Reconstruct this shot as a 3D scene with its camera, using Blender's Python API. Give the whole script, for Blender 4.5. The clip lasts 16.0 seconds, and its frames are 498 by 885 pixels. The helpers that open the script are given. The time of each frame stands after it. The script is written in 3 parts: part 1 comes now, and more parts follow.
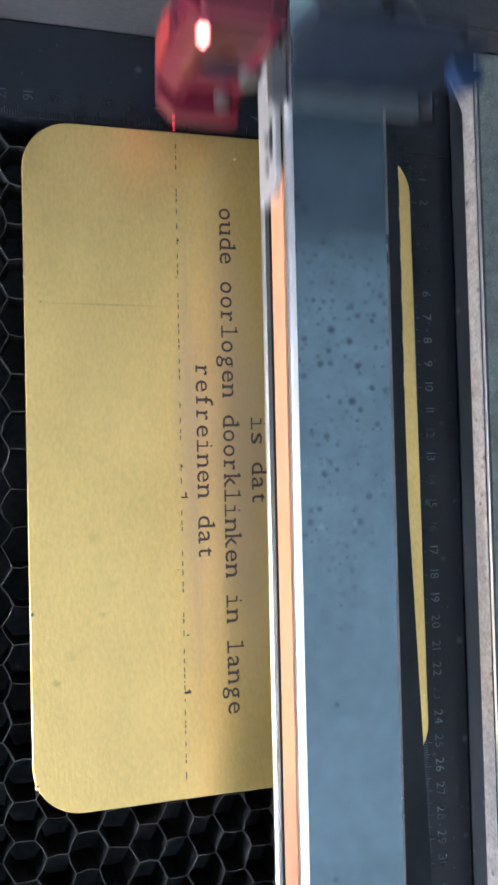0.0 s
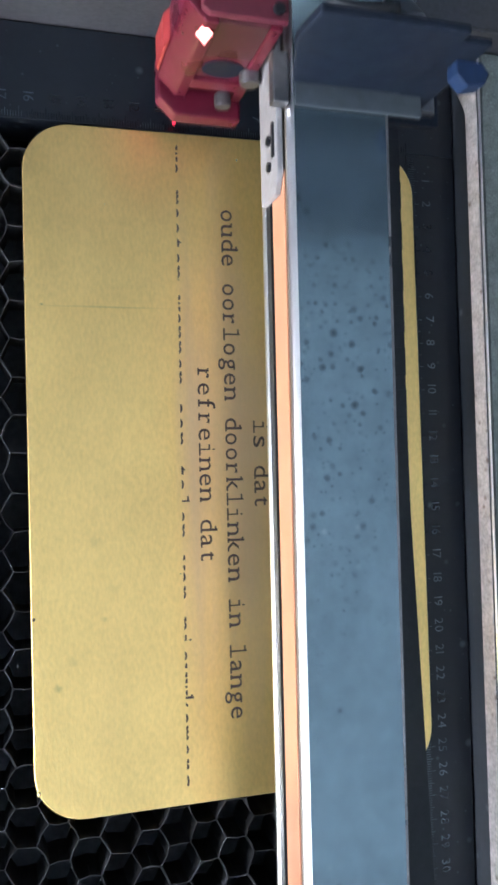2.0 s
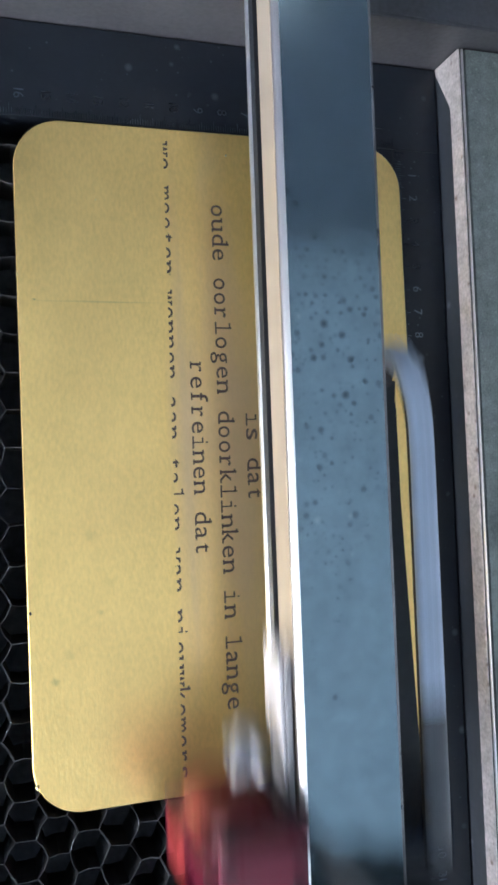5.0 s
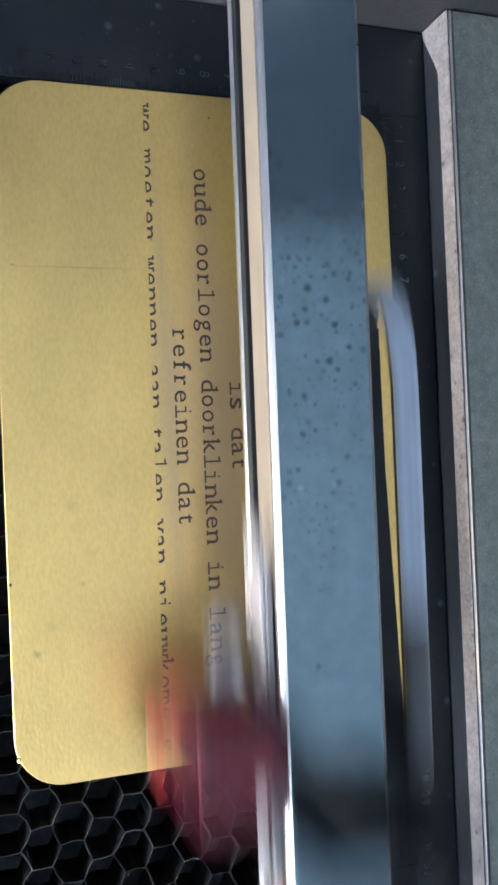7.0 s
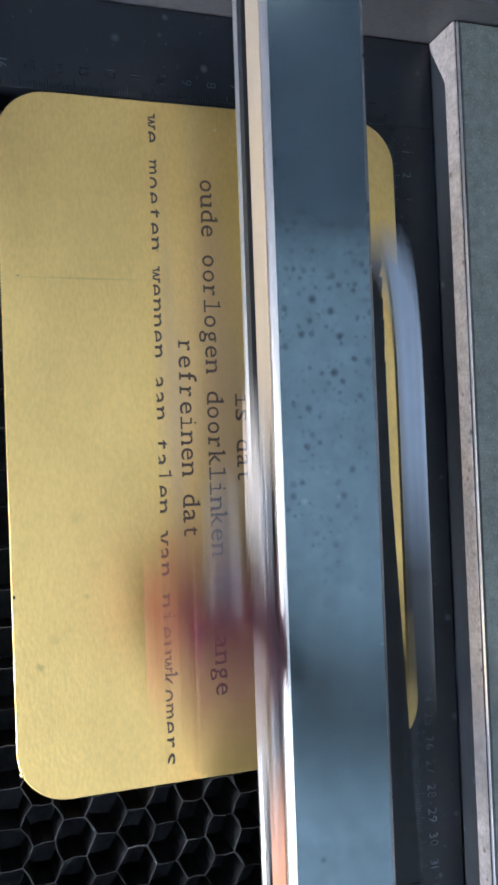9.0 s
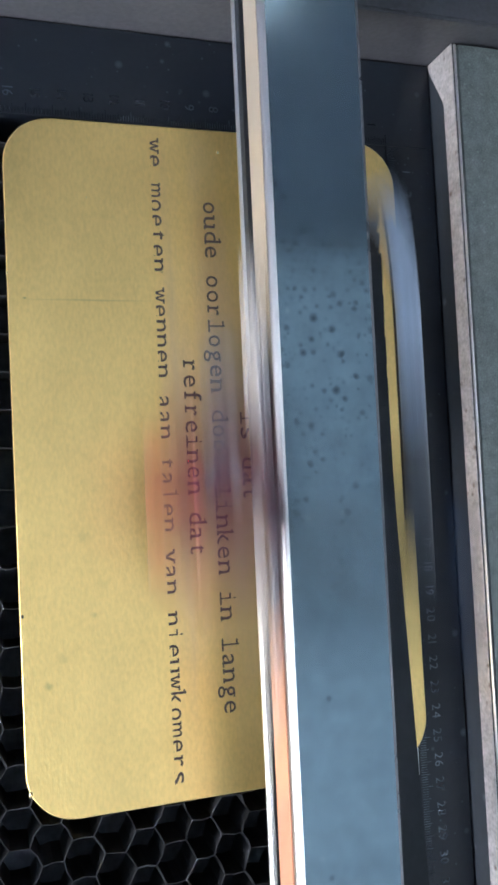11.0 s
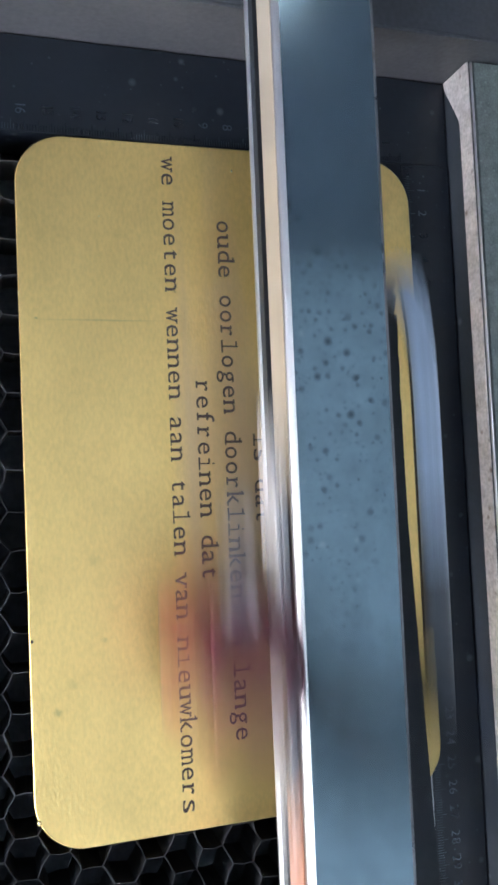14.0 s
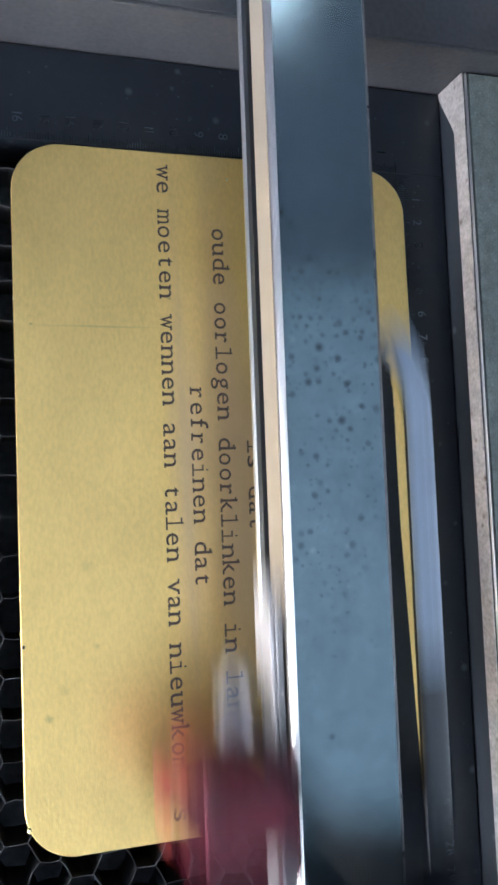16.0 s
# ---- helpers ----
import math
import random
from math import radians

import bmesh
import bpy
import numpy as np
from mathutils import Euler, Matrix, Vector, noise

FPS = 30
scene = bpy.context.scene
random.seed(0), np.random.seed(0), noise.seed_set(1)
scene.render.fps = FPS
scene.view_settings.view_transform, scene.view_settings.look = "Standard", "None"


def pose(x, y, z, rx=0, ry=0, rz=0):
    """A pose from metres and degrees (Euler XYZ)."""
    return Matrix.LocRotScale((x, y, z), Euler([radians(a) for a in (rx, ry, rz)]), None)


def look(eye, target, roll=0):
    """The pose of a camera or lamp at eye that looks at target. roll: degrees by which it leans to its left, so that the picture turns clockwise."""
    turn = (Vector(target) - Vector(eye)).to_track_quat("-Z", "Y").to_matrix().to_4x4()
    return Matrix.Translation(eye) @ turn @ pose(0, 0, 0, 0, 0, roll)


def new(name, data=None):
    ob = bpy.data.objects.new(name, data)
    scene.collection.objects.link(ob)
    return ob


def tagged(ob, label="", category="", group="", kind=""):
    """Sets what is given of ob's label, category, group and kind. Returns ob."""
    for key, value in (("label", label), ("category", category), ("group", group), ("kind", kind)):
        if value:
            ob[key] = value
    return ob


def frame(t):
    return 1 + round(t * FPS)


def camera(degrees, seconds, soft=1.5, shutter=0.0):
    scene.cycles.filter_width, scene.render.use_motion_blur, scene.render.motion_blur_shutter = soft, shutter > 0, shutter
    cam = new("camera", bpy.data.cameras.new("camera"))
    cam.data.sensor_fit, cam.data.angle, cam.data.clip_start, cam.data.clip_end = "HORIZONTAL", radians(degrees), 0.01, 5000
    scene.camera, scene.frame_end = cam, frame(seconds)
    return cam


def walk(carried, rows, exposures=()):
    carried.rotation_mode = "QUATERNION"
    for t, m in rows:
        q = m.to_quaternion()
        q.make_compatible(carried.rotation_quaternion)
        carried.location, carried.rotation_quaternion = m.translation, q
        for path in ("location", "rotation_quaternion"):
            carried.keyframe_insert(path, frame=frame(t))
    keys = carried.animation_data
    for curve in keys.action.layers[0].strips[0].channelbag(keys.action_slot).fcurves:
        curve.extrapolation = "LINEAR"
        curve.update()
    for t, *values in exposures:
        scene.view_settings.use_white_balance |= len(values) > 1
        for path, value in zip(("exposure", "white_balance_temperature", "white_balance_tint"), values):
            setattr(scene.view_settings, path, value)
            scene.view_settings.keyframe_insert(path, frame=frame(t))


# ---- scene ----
# ======== camera ========
cam = camera(33.0, 16.0, soft=2.9, shutter=0.55)
walk(cam, [
    (0.0, pose(0.1354, -0.0067, 0.3246, 2.54, -15.96, 88.33)),
    (0.5, pose(0.1346, -0.0071, 0.3256, 2.43, -16.03, 88.26)),
    (1.0, pose(0.1352, -0.0088, 0.3253, 2.48, -16.13, 88.20)),
    (1.5, pose(0.1333, -0.0100, 0.3236, 2.36, -16.42, 88.23)),
    (2.0, pose(0.1336, -0.0079, 0.3222, 2.49, -16.12, 88.25)),
    (2.5, pose(0.1333, -0.0089, 0.3254, 2.74, -16.21, 88.17)),
    (3.0, pose(0.1359, -0.0092, 0.3244, 3.08, -16.53, 88.08)),
    (3.5, pose(0.1374, -0.0107, 0.3247, 2.78, -16.73, 87.84)),
    (3.7, pose(0.1380, -0.0114, 0.3244, 2.71, -16.78, 87.67)),
    (6.0, pose(0.1374, -0.0124, 0.3226, 2.89, -17.64, 87.38)),
    (6.5, pose(0.1415, -0.0106, 0.3170, 2.26, -18.17, 87.39)),
    (7.0, pose(0.1424, -0.0101, 0.3189, 1.72, -18.13, 87.31)),
    (7.5, pose(0.1404, -0.0097, 0.3202, 1.95, -18.05, 87.30)),
    (8.0, pose(0.1413, -0.0096, 0.3174, 2.30, -18.05, 87.38)),
    (8.5, pose(0.1408, -0.0084, 0.3184, 2.38, -17.84, 87.48)),
    (9.0, pose(0.1416, -0.0088, 0.3171, 2.33, -17.64, 87.50)),
    (9.2, pose(0.1416, -0.0089, 0.3175, 2.55, -17.57, 87.41)),
    (11.5, pose(0.1421, -0.0095, 0.3197, 3.96, -17.09, 86.84)),
    (12.0, pose(0.1410, -0.0108, 0.3188, 4.08, -17.06, 87.06)),
    (12.5, pose(0.1391, -0.0106, 0.3187, 4.07, -17.20, 87.15)),
    (13.0, pose(0.1341, -0.0104, 0.3170, 4.08, -17.11, 87.36)),
    (13.5, pose(0.1346, -0.0114, 0.3164, 4.13, -16.90, 87.33)),
    (14.0, pose(0.1360, -0.0113, 0.3147, 4.21, -16.97, 87.16)),
    (14.5, pose(0.1382, -0.0105, 0.3115, 4.70, -17.05, 87.18)),
    (15.0, pose(0.1394, -0.0078, 0.3145, 4.89, -16.53, 87.21)),
    (15.5, pose(0.1379, -0.0091, 0.3174, 4.94, -16.79, 87.48)),
    (16.0, pose(0.1390, -0.0084, 0.3156, 5.09, -16.85, 87.43)),
])

# ======== world, windows' light, exposure ========
scene.view_settings.exposure = 0.23
world = bpy.data.worlds.new("sky")
scene.world = world
world.use_nodes = True
wn = world.node_tree
sky = wn.nodes.new("ShaderNodeTexSky")
sky.sky_type, sky.sun_disc = "NISHITA", False
sky.sun_elevation, sky.sun_rotation = radians(38), radians(200)
wn.links.new(sky.outputs["Color"], wn.nodes["Background"].inputs["Color"])
wn.nodes["Background"].inputs["Strength"].default_value = 0.12


def window_light(name, m, w, h, watts, colour):
    """Daylight that falls in through a window's opening."""
    d = bpy.data.lights.new(name, "AREA")
    d.shape, d.size, d.size_y, d.energy, d.color = "RECTANGLE", w, h, watts, colour
    ob = new(name, d)
    ob.matrix_world = m
    return ob


# ======== materials ========
def mat(name, base, rough=0.5, metal=0.0, vary=0.15, grain=300.0, stains=25.0, bump=0.15, stretch=(1, 1, 1), rough_vary=0.12,
        coords="Object", emit=None, spec=0.5, patchy=False):
    m = bpy.data.materials.new(name)
    m.use_nodes = True
    nt = m.node_tree
    b = nt.nodes["Principled BSDF"]
    tc = nt.nodes.new("ShaderNodeTexCoord")
    mp = nt.nodes.new("ShaderNodeMapping")
    mp.inputs["Scale"].default_value = stretch
    nt.links.new(tc.outputs[coords], mp.inputs["Vector"])
    n1, n2 = nt.nodes.new("ShaderNodeTexNoise"), nt.nodes.new("ShaderNodeTexNoise")
    n1.inputs["Scale"].default_value, n1.inputs["Detail"].default_value = grain, 2
    n2.inputs["Scale"].default_value, n2.inputs["Detail"].default_value = stains, 3
    for n in (n1, n2):
        nt.links.new(mp.outputs["Vector"], n.inputs["Vector"])
    add = nt.nodes.new("ShaderNodeMath")
    add.operation = "ADD"
    nt.links.new(n1.outputs["Fac"], add.inputs[0])
    nt.links.new(n2.outputs["Fac"], add.inputs[1])
    ramp = nt.nodes.new("ShaderNodeMapRange")
    ramp.inputs["From Min"].default_value, ramp.inputs["From Max"].default_value = 0.6, 1.4
    ramp.inputs["To Min"].default_value, ramp.inputs["To Max"].default_value = 1 - vary, 1 + vary
    nt.links.new(add.outputs[0], ramp.inputs["Value"])
    mul = nt.nodes.new("ShaderNodeVectorMath")
    mul.operation = "SCALE"
    mul.inputs[0].default_value = base
    nt.links.new(ramp.outputs["Result"], mul.inputs["Scale"])
    nt.links.new(mul.outputs["Vector"], b.inputs["Base Color"])
    rr = nt.nodes.new("ShaderNodeMapRange")
    rr.inputs["From Min"].default_value, rr.inputs["From Max"].default_value = 0.3, 0.7
    rr.inputs["To Min"].default_value, rr.inputs["To Max"].default_value = max(rough - rough_vary, 0.02), min(rough + rough_vary, 1)
    nt.links.new(n2.outputs["Fac"], rr.inputs["Value"])
    nt.links.new(rr.outputs["Result"], b.inputs["Roughness"])
    b.inputs["Metallic"].default_value = metal
    b.inputs["Specular IOR Level"].default_value = spec
    if bump:
        bp = nt.nodes.new("ShaderNodeBump")
        bp.inputs["Strength"].default_value, bp.inputs["Distance"].default_value = bump, 0.0004
        nt.links.new(n1.outputs["Fac"], bp.inputs["Height"])
        if patchy:
            # the relief comes and goes in soft patches
            pr = nt.nodes.new("ShaderNodeMapRange")
            pr.interpolation_type = "SMOOTHSTEP"
            pr.inputs["From Min"].default_value, pr.inputs["From Max"].default_value = 0.40, 0.68
            pr.inputs["To Min"].default_value, pr.inputs["To Max"].default_value = 0.2, 1.0
            n3 = nt.nodes.new("ShaderNodeTexNoise")
            n3.inputs["Scale"].default_value, n3.inputs["Detail"].default_value = 14, 1
            nt.links.new(mp.outputs["Vector"], n3.inputs["Vector"])
            nt.links.new(n3.outputs["Fac"], pr.inputs["Value"])
            ph = nt.nodes.new("ShaderNodeMath")
            ph.operation = "MULTIPLY"
            nt.links.new(n1.outputs["Fac"], ph.inputs[0])
            nt.links.new(pr.outputs["Result"], ph.inputs[1])
            nt.links.new(ph.outputs[0], bp.inputs["Height"])
        nt.links.new(bp.outputs["Normal"], b.inputs["Normal"])
    if emit:
        b.inputs["Emission Color"].default_value = (*emit[:3], 1)
        b.inputs["Emission Strength"].default_value = emit[3]
    return m


def spots(m, scale, size, colour, keep=0.5, stretch=(1, 1, 1), edge=0.35, most=0.85, patch=None):
    """Adds scattered specks of another colour to a material. patch: x, y, half length and half width of the stretch that they keep to."""
    nt = m.node_tree
    b = nt.nodes["Principled BSDF"]
    old = b.inputs["Base Color"].links[0].from_socket
    tc = nt.nodes.new("ShaderNodeTexCoord")
    mp = nt.nodes.new("ShaderNodeMapping")
    mp.inputs["Scale"].default_value = stretch
    v = nt.nodes.new("ShaderNodeTexVoronoi")
    v.inputs["Scale"].default_value = scale
    nt.links.new(tc.outputs["Object"], mp.inputs["Vector"])
    nt.links.new(mp.outputs["Vector"], v.inputs["Vector"])
    sep = nt.nodes.new("ShaderNodeSeparateColor")
    nt.links.new(v.outputs["Color"], sep.inputs["Color"])
    # each cell's own speck radius, most of them nothing
    mr = nt.nodes.new("ShaderNodeMapRange")
    mr.inputs["From Min"].default_value, mr.inputs["From Max"].default_value = keep, 1.0
    mr.inputs["To Min"].default_value, mr.inputs["To Max"].default_value = 0.0, size
    nt.links.new(sep.outputs["Red"], mr.inputs["Value"])
    d = nt.nodes.new("ShaderNodeMath")
    d.operation = "SUBTRACT"
    nt.links.new(mr.outputs["Result"], d.inputs[0])
    nt.links.new(v.outputs["Distance"], d.inputs[1])
    soft = nt.nodes.new("ShaderNodeMapRange")
    soft.inputs["From Min"].default_value, soft.inputs["From Max"].default_value = 0.0, size * edge
    soft.inputs["To Min"].default_value, soft.inputs["To Max"].default_value = 0.0, most
    nt.links.new(d.outputs[0], soft.inputs["Value"])
    amount = soft.outputs["Result"]
    if patch:
        pm = nt.nodes.new("ShaderNodeMapping")
        pm.vector_type = "TEXTURE"
        pm.inputs["Location"].default_value = (patch[0], patch[1], 0.05)
        pm.inputs["Scale"].default_value = (patch[2], patch[3], 1)
        nt.links.new(tc.outputs["Object"], pm.inputs["Vector"])
        ln = nt.nodes.new("ShaderNodeVectorMath")
        ln.operation = "LENGTH"
        nt.links.new(pm.outputs["Vector"], ln.inputs[0])
        fade = nt.nodes.new("ShaderNodeMapRange")
        fade.inputs["From Min"].default_value, fade.inputs["From Max"].default_value = 1.3, 0.75
        nt.links.new(ln.outputs["Value"], fade.inputs["Value"])
        keep_in = nt.nodes.new("ShaderNodeMath")
        keep_in.operation = "MULTIPLY"
        nt.links.new(amount, keep_in.inputs[0])
        nt.links.new(fade.outputs["Result"], keep_in.inputs[1])
        amount = keep_in.outputs[0]
    mix = nt.nodes.new("ShaderNodeMix")
    mix.data_type = "RGBA"
    nt.links.new(amount, mix.inputs["Factor"])
    nt.links.new(old, mix.inputs["A"])
    mix.inputs["B"].default_value = (*colour, 1)
    nt.links.new(mix.outputs["Result"], b.inputs["Base Color"])
    return m


def smudge(m, x, y, r, colour, amount, rx=1.0):
    """A single soft mark of a given place and size on a plate's material."""
    nt = m.node_tree
    b = nt.nodes["Principled BSDF"]
    old = b.inputs["Base Color"].links[0].from_socket
    tc = nt.nodes.new("ShaderNodeTexCoord")
    mp = nt.nodes.new("ShaderNodeMapping")
    mp.vector_type = "TEXTURE"
    mp.inputs["Location"].default_value = (x, y, PT)
    mp.inputs["Scale"].default_value = (r * rx, r, r)
    nt.links.new(tc.outputs["Object"], mp.inputs["Vector"])
    wob = nt.nodes.new("ShaderNodeTexNoise")
    wob.inputs["Scale"].default_value, wob.inputs["Detail"].default_value = 1.6, 4
    nt.links.new(mp.outputs["Vector"], wob.inputs["Vector"])
    ln = nt.nodes.new("ShaderNodeVectorMath")
    ln.operation = "LENGTH"
    nt.links.new(mp.outputs["Vector"], ln.inputs[0])
    add = nt.nodes.new("ShaderNodeMath")
    add.operation = "ADD"
    nt.links.new(ln.outputs["Value"], add.inputs[0])
    nt.links.new(wob.outputs["Fac"], add.inputs[1])
    mr = nt.nodes.new("ShaderNodeMapRange")
    mr.interpolation_type = "SMOOTHSTEP"
    mr.inputs["From Min"].default_value, mr.inputs["From Max"].default_value = 1.5, 0.55
    mr.inputs["To Min"].default_value, mr.inputs["To Max"].default_value = 0.0, amount
    nt.links.new(add.outputs[0], mr.inputs["Value"])
    mix = nt.nodes.new("ShaderNodeMix")
    mix.data_type = "RGBA"
    nt.links.new(mr.outputs["Result"], mix.inputs["Factor"])
    nt.links.new(old, mix.inputs["A"])
    mix.inputs["B"].default_value = (*colour, 1)
    nt.links.new(mix.outputs["Result"], b.inputs["Base Color"])


PW, PH, PT = 0.2596, 0.1604, 0.003
BRASS = mat("brass_plate", (0.940, 0.652, 0.243), 0.305, 0.86, vary=0.11, grain=900, stains=38, bump=0.20, rough_vary=0.018, stretch=(0.5, 1, 1), patchy=True)
# smoke film round the burnt lines, a few thumb marks, one scratch
smudge(BRASS, 0.130, 0.082, 0.026, (0.80, 0.575, 0.405), 0.74, 5.6)
smudge(BRASS, 0.130, 0.062, 0.008, (0.62, 0.43, 0.29), 0.50, 16.0)
for sx, sy, sr, sa in ((0.2112, 0.0091, 0.0022, 0.45), (0.202, 0.0150, 0.0026, 0.20), (0.158, 0.0235, 0.0035, 0.22), (0.176, 0.030, 0.003, 0.16), (0.187, 0.0265, 0.0016, 0.3)):
    smudge(BRASS, sx, sy, sr, (0.34, 0.26, 0.10), sa)
smudge(BRASS, 0.0695, 0.030, 0.030, (0.36, 0.28, 0.12), 0.34, 0.020)
smudge(BRASS, 0.0690, 0.006, 0.0010, (0.33, 0.25, 0.11), 0.7, 0.6)
smudge(BRASS, 0.058, 0.058, 0.0008, (0.30, 0.21, 0.09), 0.6)
PLATE_EDGE = mat("plate_edge", (0.80, 0.68, 0.34), 0.3, 0.8, vary=0.1)
CHAR = mat("burnt_mark", (0.045, 0.026, 0.022), 0.75, 0.0, vary=0.3, grain=2500, stains=400)
# foil in two tones: shade put into the sides, glint into the top edges
CELL = mat("shaded_foil", (0.019, 0.020, 0.023), 0.6, 0.1, vary=0.5, grain=700, stains=60, spec=0.3)
CELL_TOP = mat("glint_foil_edge", (0.045, 0.045, 0.049), 0.34, 0.4, vary=0.98, grain=420, stains=110)
TRAY = spots(mat("sooty_black", (0.075, 0.080, 0.092), 0.75, 0.0, vary=0.5, stains=15, spec=0.2), 150, 0.19, (0.10, 0.115, 0.13), 0.4, edge=0.9, most=0.7)
FRAME = spots(spots(mat("black_anodised_frame", (0.0075, 0.0100, 0.0155), 0.34, 0.0, vary=0.2, grain=400, stains=30, bump=0.0, spec=0.42, rough_vary=0.03), 120, 0.27, (0.12, 0.14, 0.16), 0.15, edge=0.95, most=0.75), 320, 0.22, (0.10, 0.12, 0.14), 0.5, edge=0.8, most=0.5)
GUARD = spots(mat("black_guard", (0.022, 0.027, 0.036), 0.5, 0.0, vary=0.2, grain=400, stains=30, bump=0.0, spec=0.4), 120, 0.27, (0.12, 0.14, 0.16), 0.15, edge=0.95, most=0.75)
MARK = mat("pale_print", (0.105, 0.118, 0.138), 0.28, 0.9, vary=0.95, grain=150, stains=18, bump=0.0)
WALLM = mat("worn_grey_sheet", (0.064, 0.064, 0.074), 0.5, 0.3, vary=0.24, grain=500, stains=45, bump=0.2)
LIPM = spots(mat("worn_lip", (0.56, 0.52, 0.53), 0.45, 0.4, vary=0.35, grain=700, stains=160, bump=0.3), 260, 0.45, (0.17, 0.11, 0.09), 0.5, edge=0.7)
LEDGEM = spots(mat("grey_green_sheet", (0.185, 0.205, 0.197), 0.5, 0.3, vary=0.38, grain=1500, stains=210, bump=0.3), 560, 0.45, (0.33, 0.36, 0.35), 0.45, edge=0.8, most=0.6)
BEAM = mat("blue_grey_anodised", (0.238, 0.332, 0.395), 0.15, 0.92, vary=0.14, grain=160, stains=22, bump=0.0, rough_vary=0.03)
# dried oil drops, thick on one stretch of the beam and thin elsewhere
spots(BEAM, 250, 0.50, (0.070, 0.105, 0.125), 0.0, edge=0.7, most=0.85, patch=(0.090, 0.097, 0.075, 0.022))
spots(BEAM, 330, 0.46, (0.080, 0.115, 0.135), 0.0, edge=0.8, most=0.75, patch=(0.070, 0.098, 0.055, 0.022))
spots(BEAM, 520, 0.40, (0.085, 0.12, 0.14), 0.2, edge=0.9, most=0.7, patch=(0.100, 0.098, 0.10, 0.024))
spots(BEAM, 150, 0.24, (0.50, 0.58, 0.62), 0.2, edge=0.95, most=0.5, patch=(0.14, 0.092, 0.13, 0.016))
spots(BEAM, 90, 0.14, (0.07, 0.10, 0.12), 0.7, edge=0.8, most=0.6)
# the tone that the polished rail mirrors is put into its base colour
STEEL = mat("reflection_toned_rail", (0.355, 0.305, 0.252), 0.34, 0.4, vary=0.10, grain=200, stains=40, bump=0.02, stretch=(0.05, 1, 1), rough_vary=0.06)
RAIL_BAND = mat("peach_tint_band", (0.50, 0.235, 0.145), 0.40, 0.15, vary=0.10, grain=200, stains=40, bump=0.02, stretch=(0.03, 1, 1), rough_vary=0.06)
BRIGHT = mat("bright_edge", (0.95, 0.92, 0.93), 0.30, 1.0, vary=0.03, grain=300, stains=50, bump=0.0, stretch=(0.03, 1, 1), rough_vary=0.02)
SILVER = mat("dull_silver", (0.62, 0.61, 0.63), 0.35, 0.9, vary=0.14, grain=400, stains=90, bump=0.1)
RED = mat("red_anodised", (0.088, 0.006, 0.019), 0.34, 0.08, vary=0.14, grain=500, stains=70, bump=0.05)
# lighter copy of RED: window light put into the front edge and rim
ROSE = mat("lit_red_anodised", (0.25, 0.028, 0.030), 0.34, 0.05, vary=0.14, grain=500, stains=70, bump=0.05)
TOPRED = mat("satin_red_cover", (0.095, 0.013, 0.026), 0.42, 0.05, vary=0.2, grain=500, stains=70, bump=0.05)
MAROON = mat("dark_red_anodised", (0.048, 0.010, 0.015), 0.36, 0.05, vary=0.2, grain=500, stains=60, bump=0.05)
BLACKM = mat("black_fitting", (0.010, 0.012, 0.017), 0.42, 0.0, vary=0.3, spec=0.3)
CLAMPM = mat("grey_clamp", (0.048, 0.060, 0.075), 0.45, 0.3, vary=0.2, stains=70)
DARKSTEEL = mat("dark_steel", (0.20, 0.20, 0.22), 0.34, 0.9, vary=0.2, grain=400, stains=90, bump=0.1)
CARR = mat("grey_cast_plate", (0.25, 0.245, 0.262), 0.55, 0.3, vary=0.2, grain=400, stains=120, bump=0.15)
UPRIGHTM = mat("matt_black_bracket", (0.0075, 0.0115, 0.021), 0.5, 0.0, vary=0.3, stains=60, spec=0.15)
LAMPM = mat("lit_diffuser", (0.8, 0.8, 0.8), 0.5, emit=(0.92, 0.97, 1.0, 2.2))
PALE = mat("pale_satin_cover", (0.42, 0.41, 0.44), 0.5, 0.2, vary=0.12, stains=90)
# dark tone of the added west wall and the housing on it
DARKWALL = mat("dark_backdrop", (0.022, 0.031, 0.050), 0.85, 0.0, vary=0.08, grain=60, stains=2, bump=0.1)
FITTING = mat("grey_plastic_fitting", (0.20, 0.205, 0.235), 0.34, 0.1, vary=0.4, grain=600, stains=220, bump=0.2)
HOSEM = spots(mat("pale_blue_hose", (0.39, 0.465, 0.60), 0.36, 0.0, vary=0.30, grain=420, stains=60, bump=0.2), 70, 0.4, (0.24, 0.29, 0.40), 0.5, edge=0.95, most=0.5)
SLEEVE_SHADE = mat("grey_sleeve_shade", (0.075, 0.082, 0.10), 0.4, 0.0, vary=0.25, stains=100)
POLISHED = mat("polished_glint_red", (0.86, 0.20, 0.18), 0.20, 1.0, vary=0.04, bump=0.0, rough_vary=0.02)
BLUE = mat("blue_plastic", (0.005, 0.017, 0.052), 0.55, 0.0, vary=0.2, spec=0.3)
GLOW = mat("red_beam_spot", (0.6, 0.02, 0.02), 0.5, 0.0, emit=(1.0, 0.03, 0.10, 2.2))
ROOMM = mat("painted_wall", (0.55, 0.58, 0.62), 0.85, 0.0, vary=0.05, grain=60, stains=2, bump=0.1)
CEILM = mat("painted_ceiling", (0.42, 0.50, 0.56), 0.9, 0.0, vary=0.06, grain=60, stains=1.5, bump=0.1)
FLOORM = mat("grey_floor", (0.22, 0.21, 0.20), 0.6, 0.0, vary=0.1, grain=40, stains=3)
WFRAME = mat("white_window_frame", (0.75, 0.75, 0.75), 0.5, 0.0, vary=0.05)
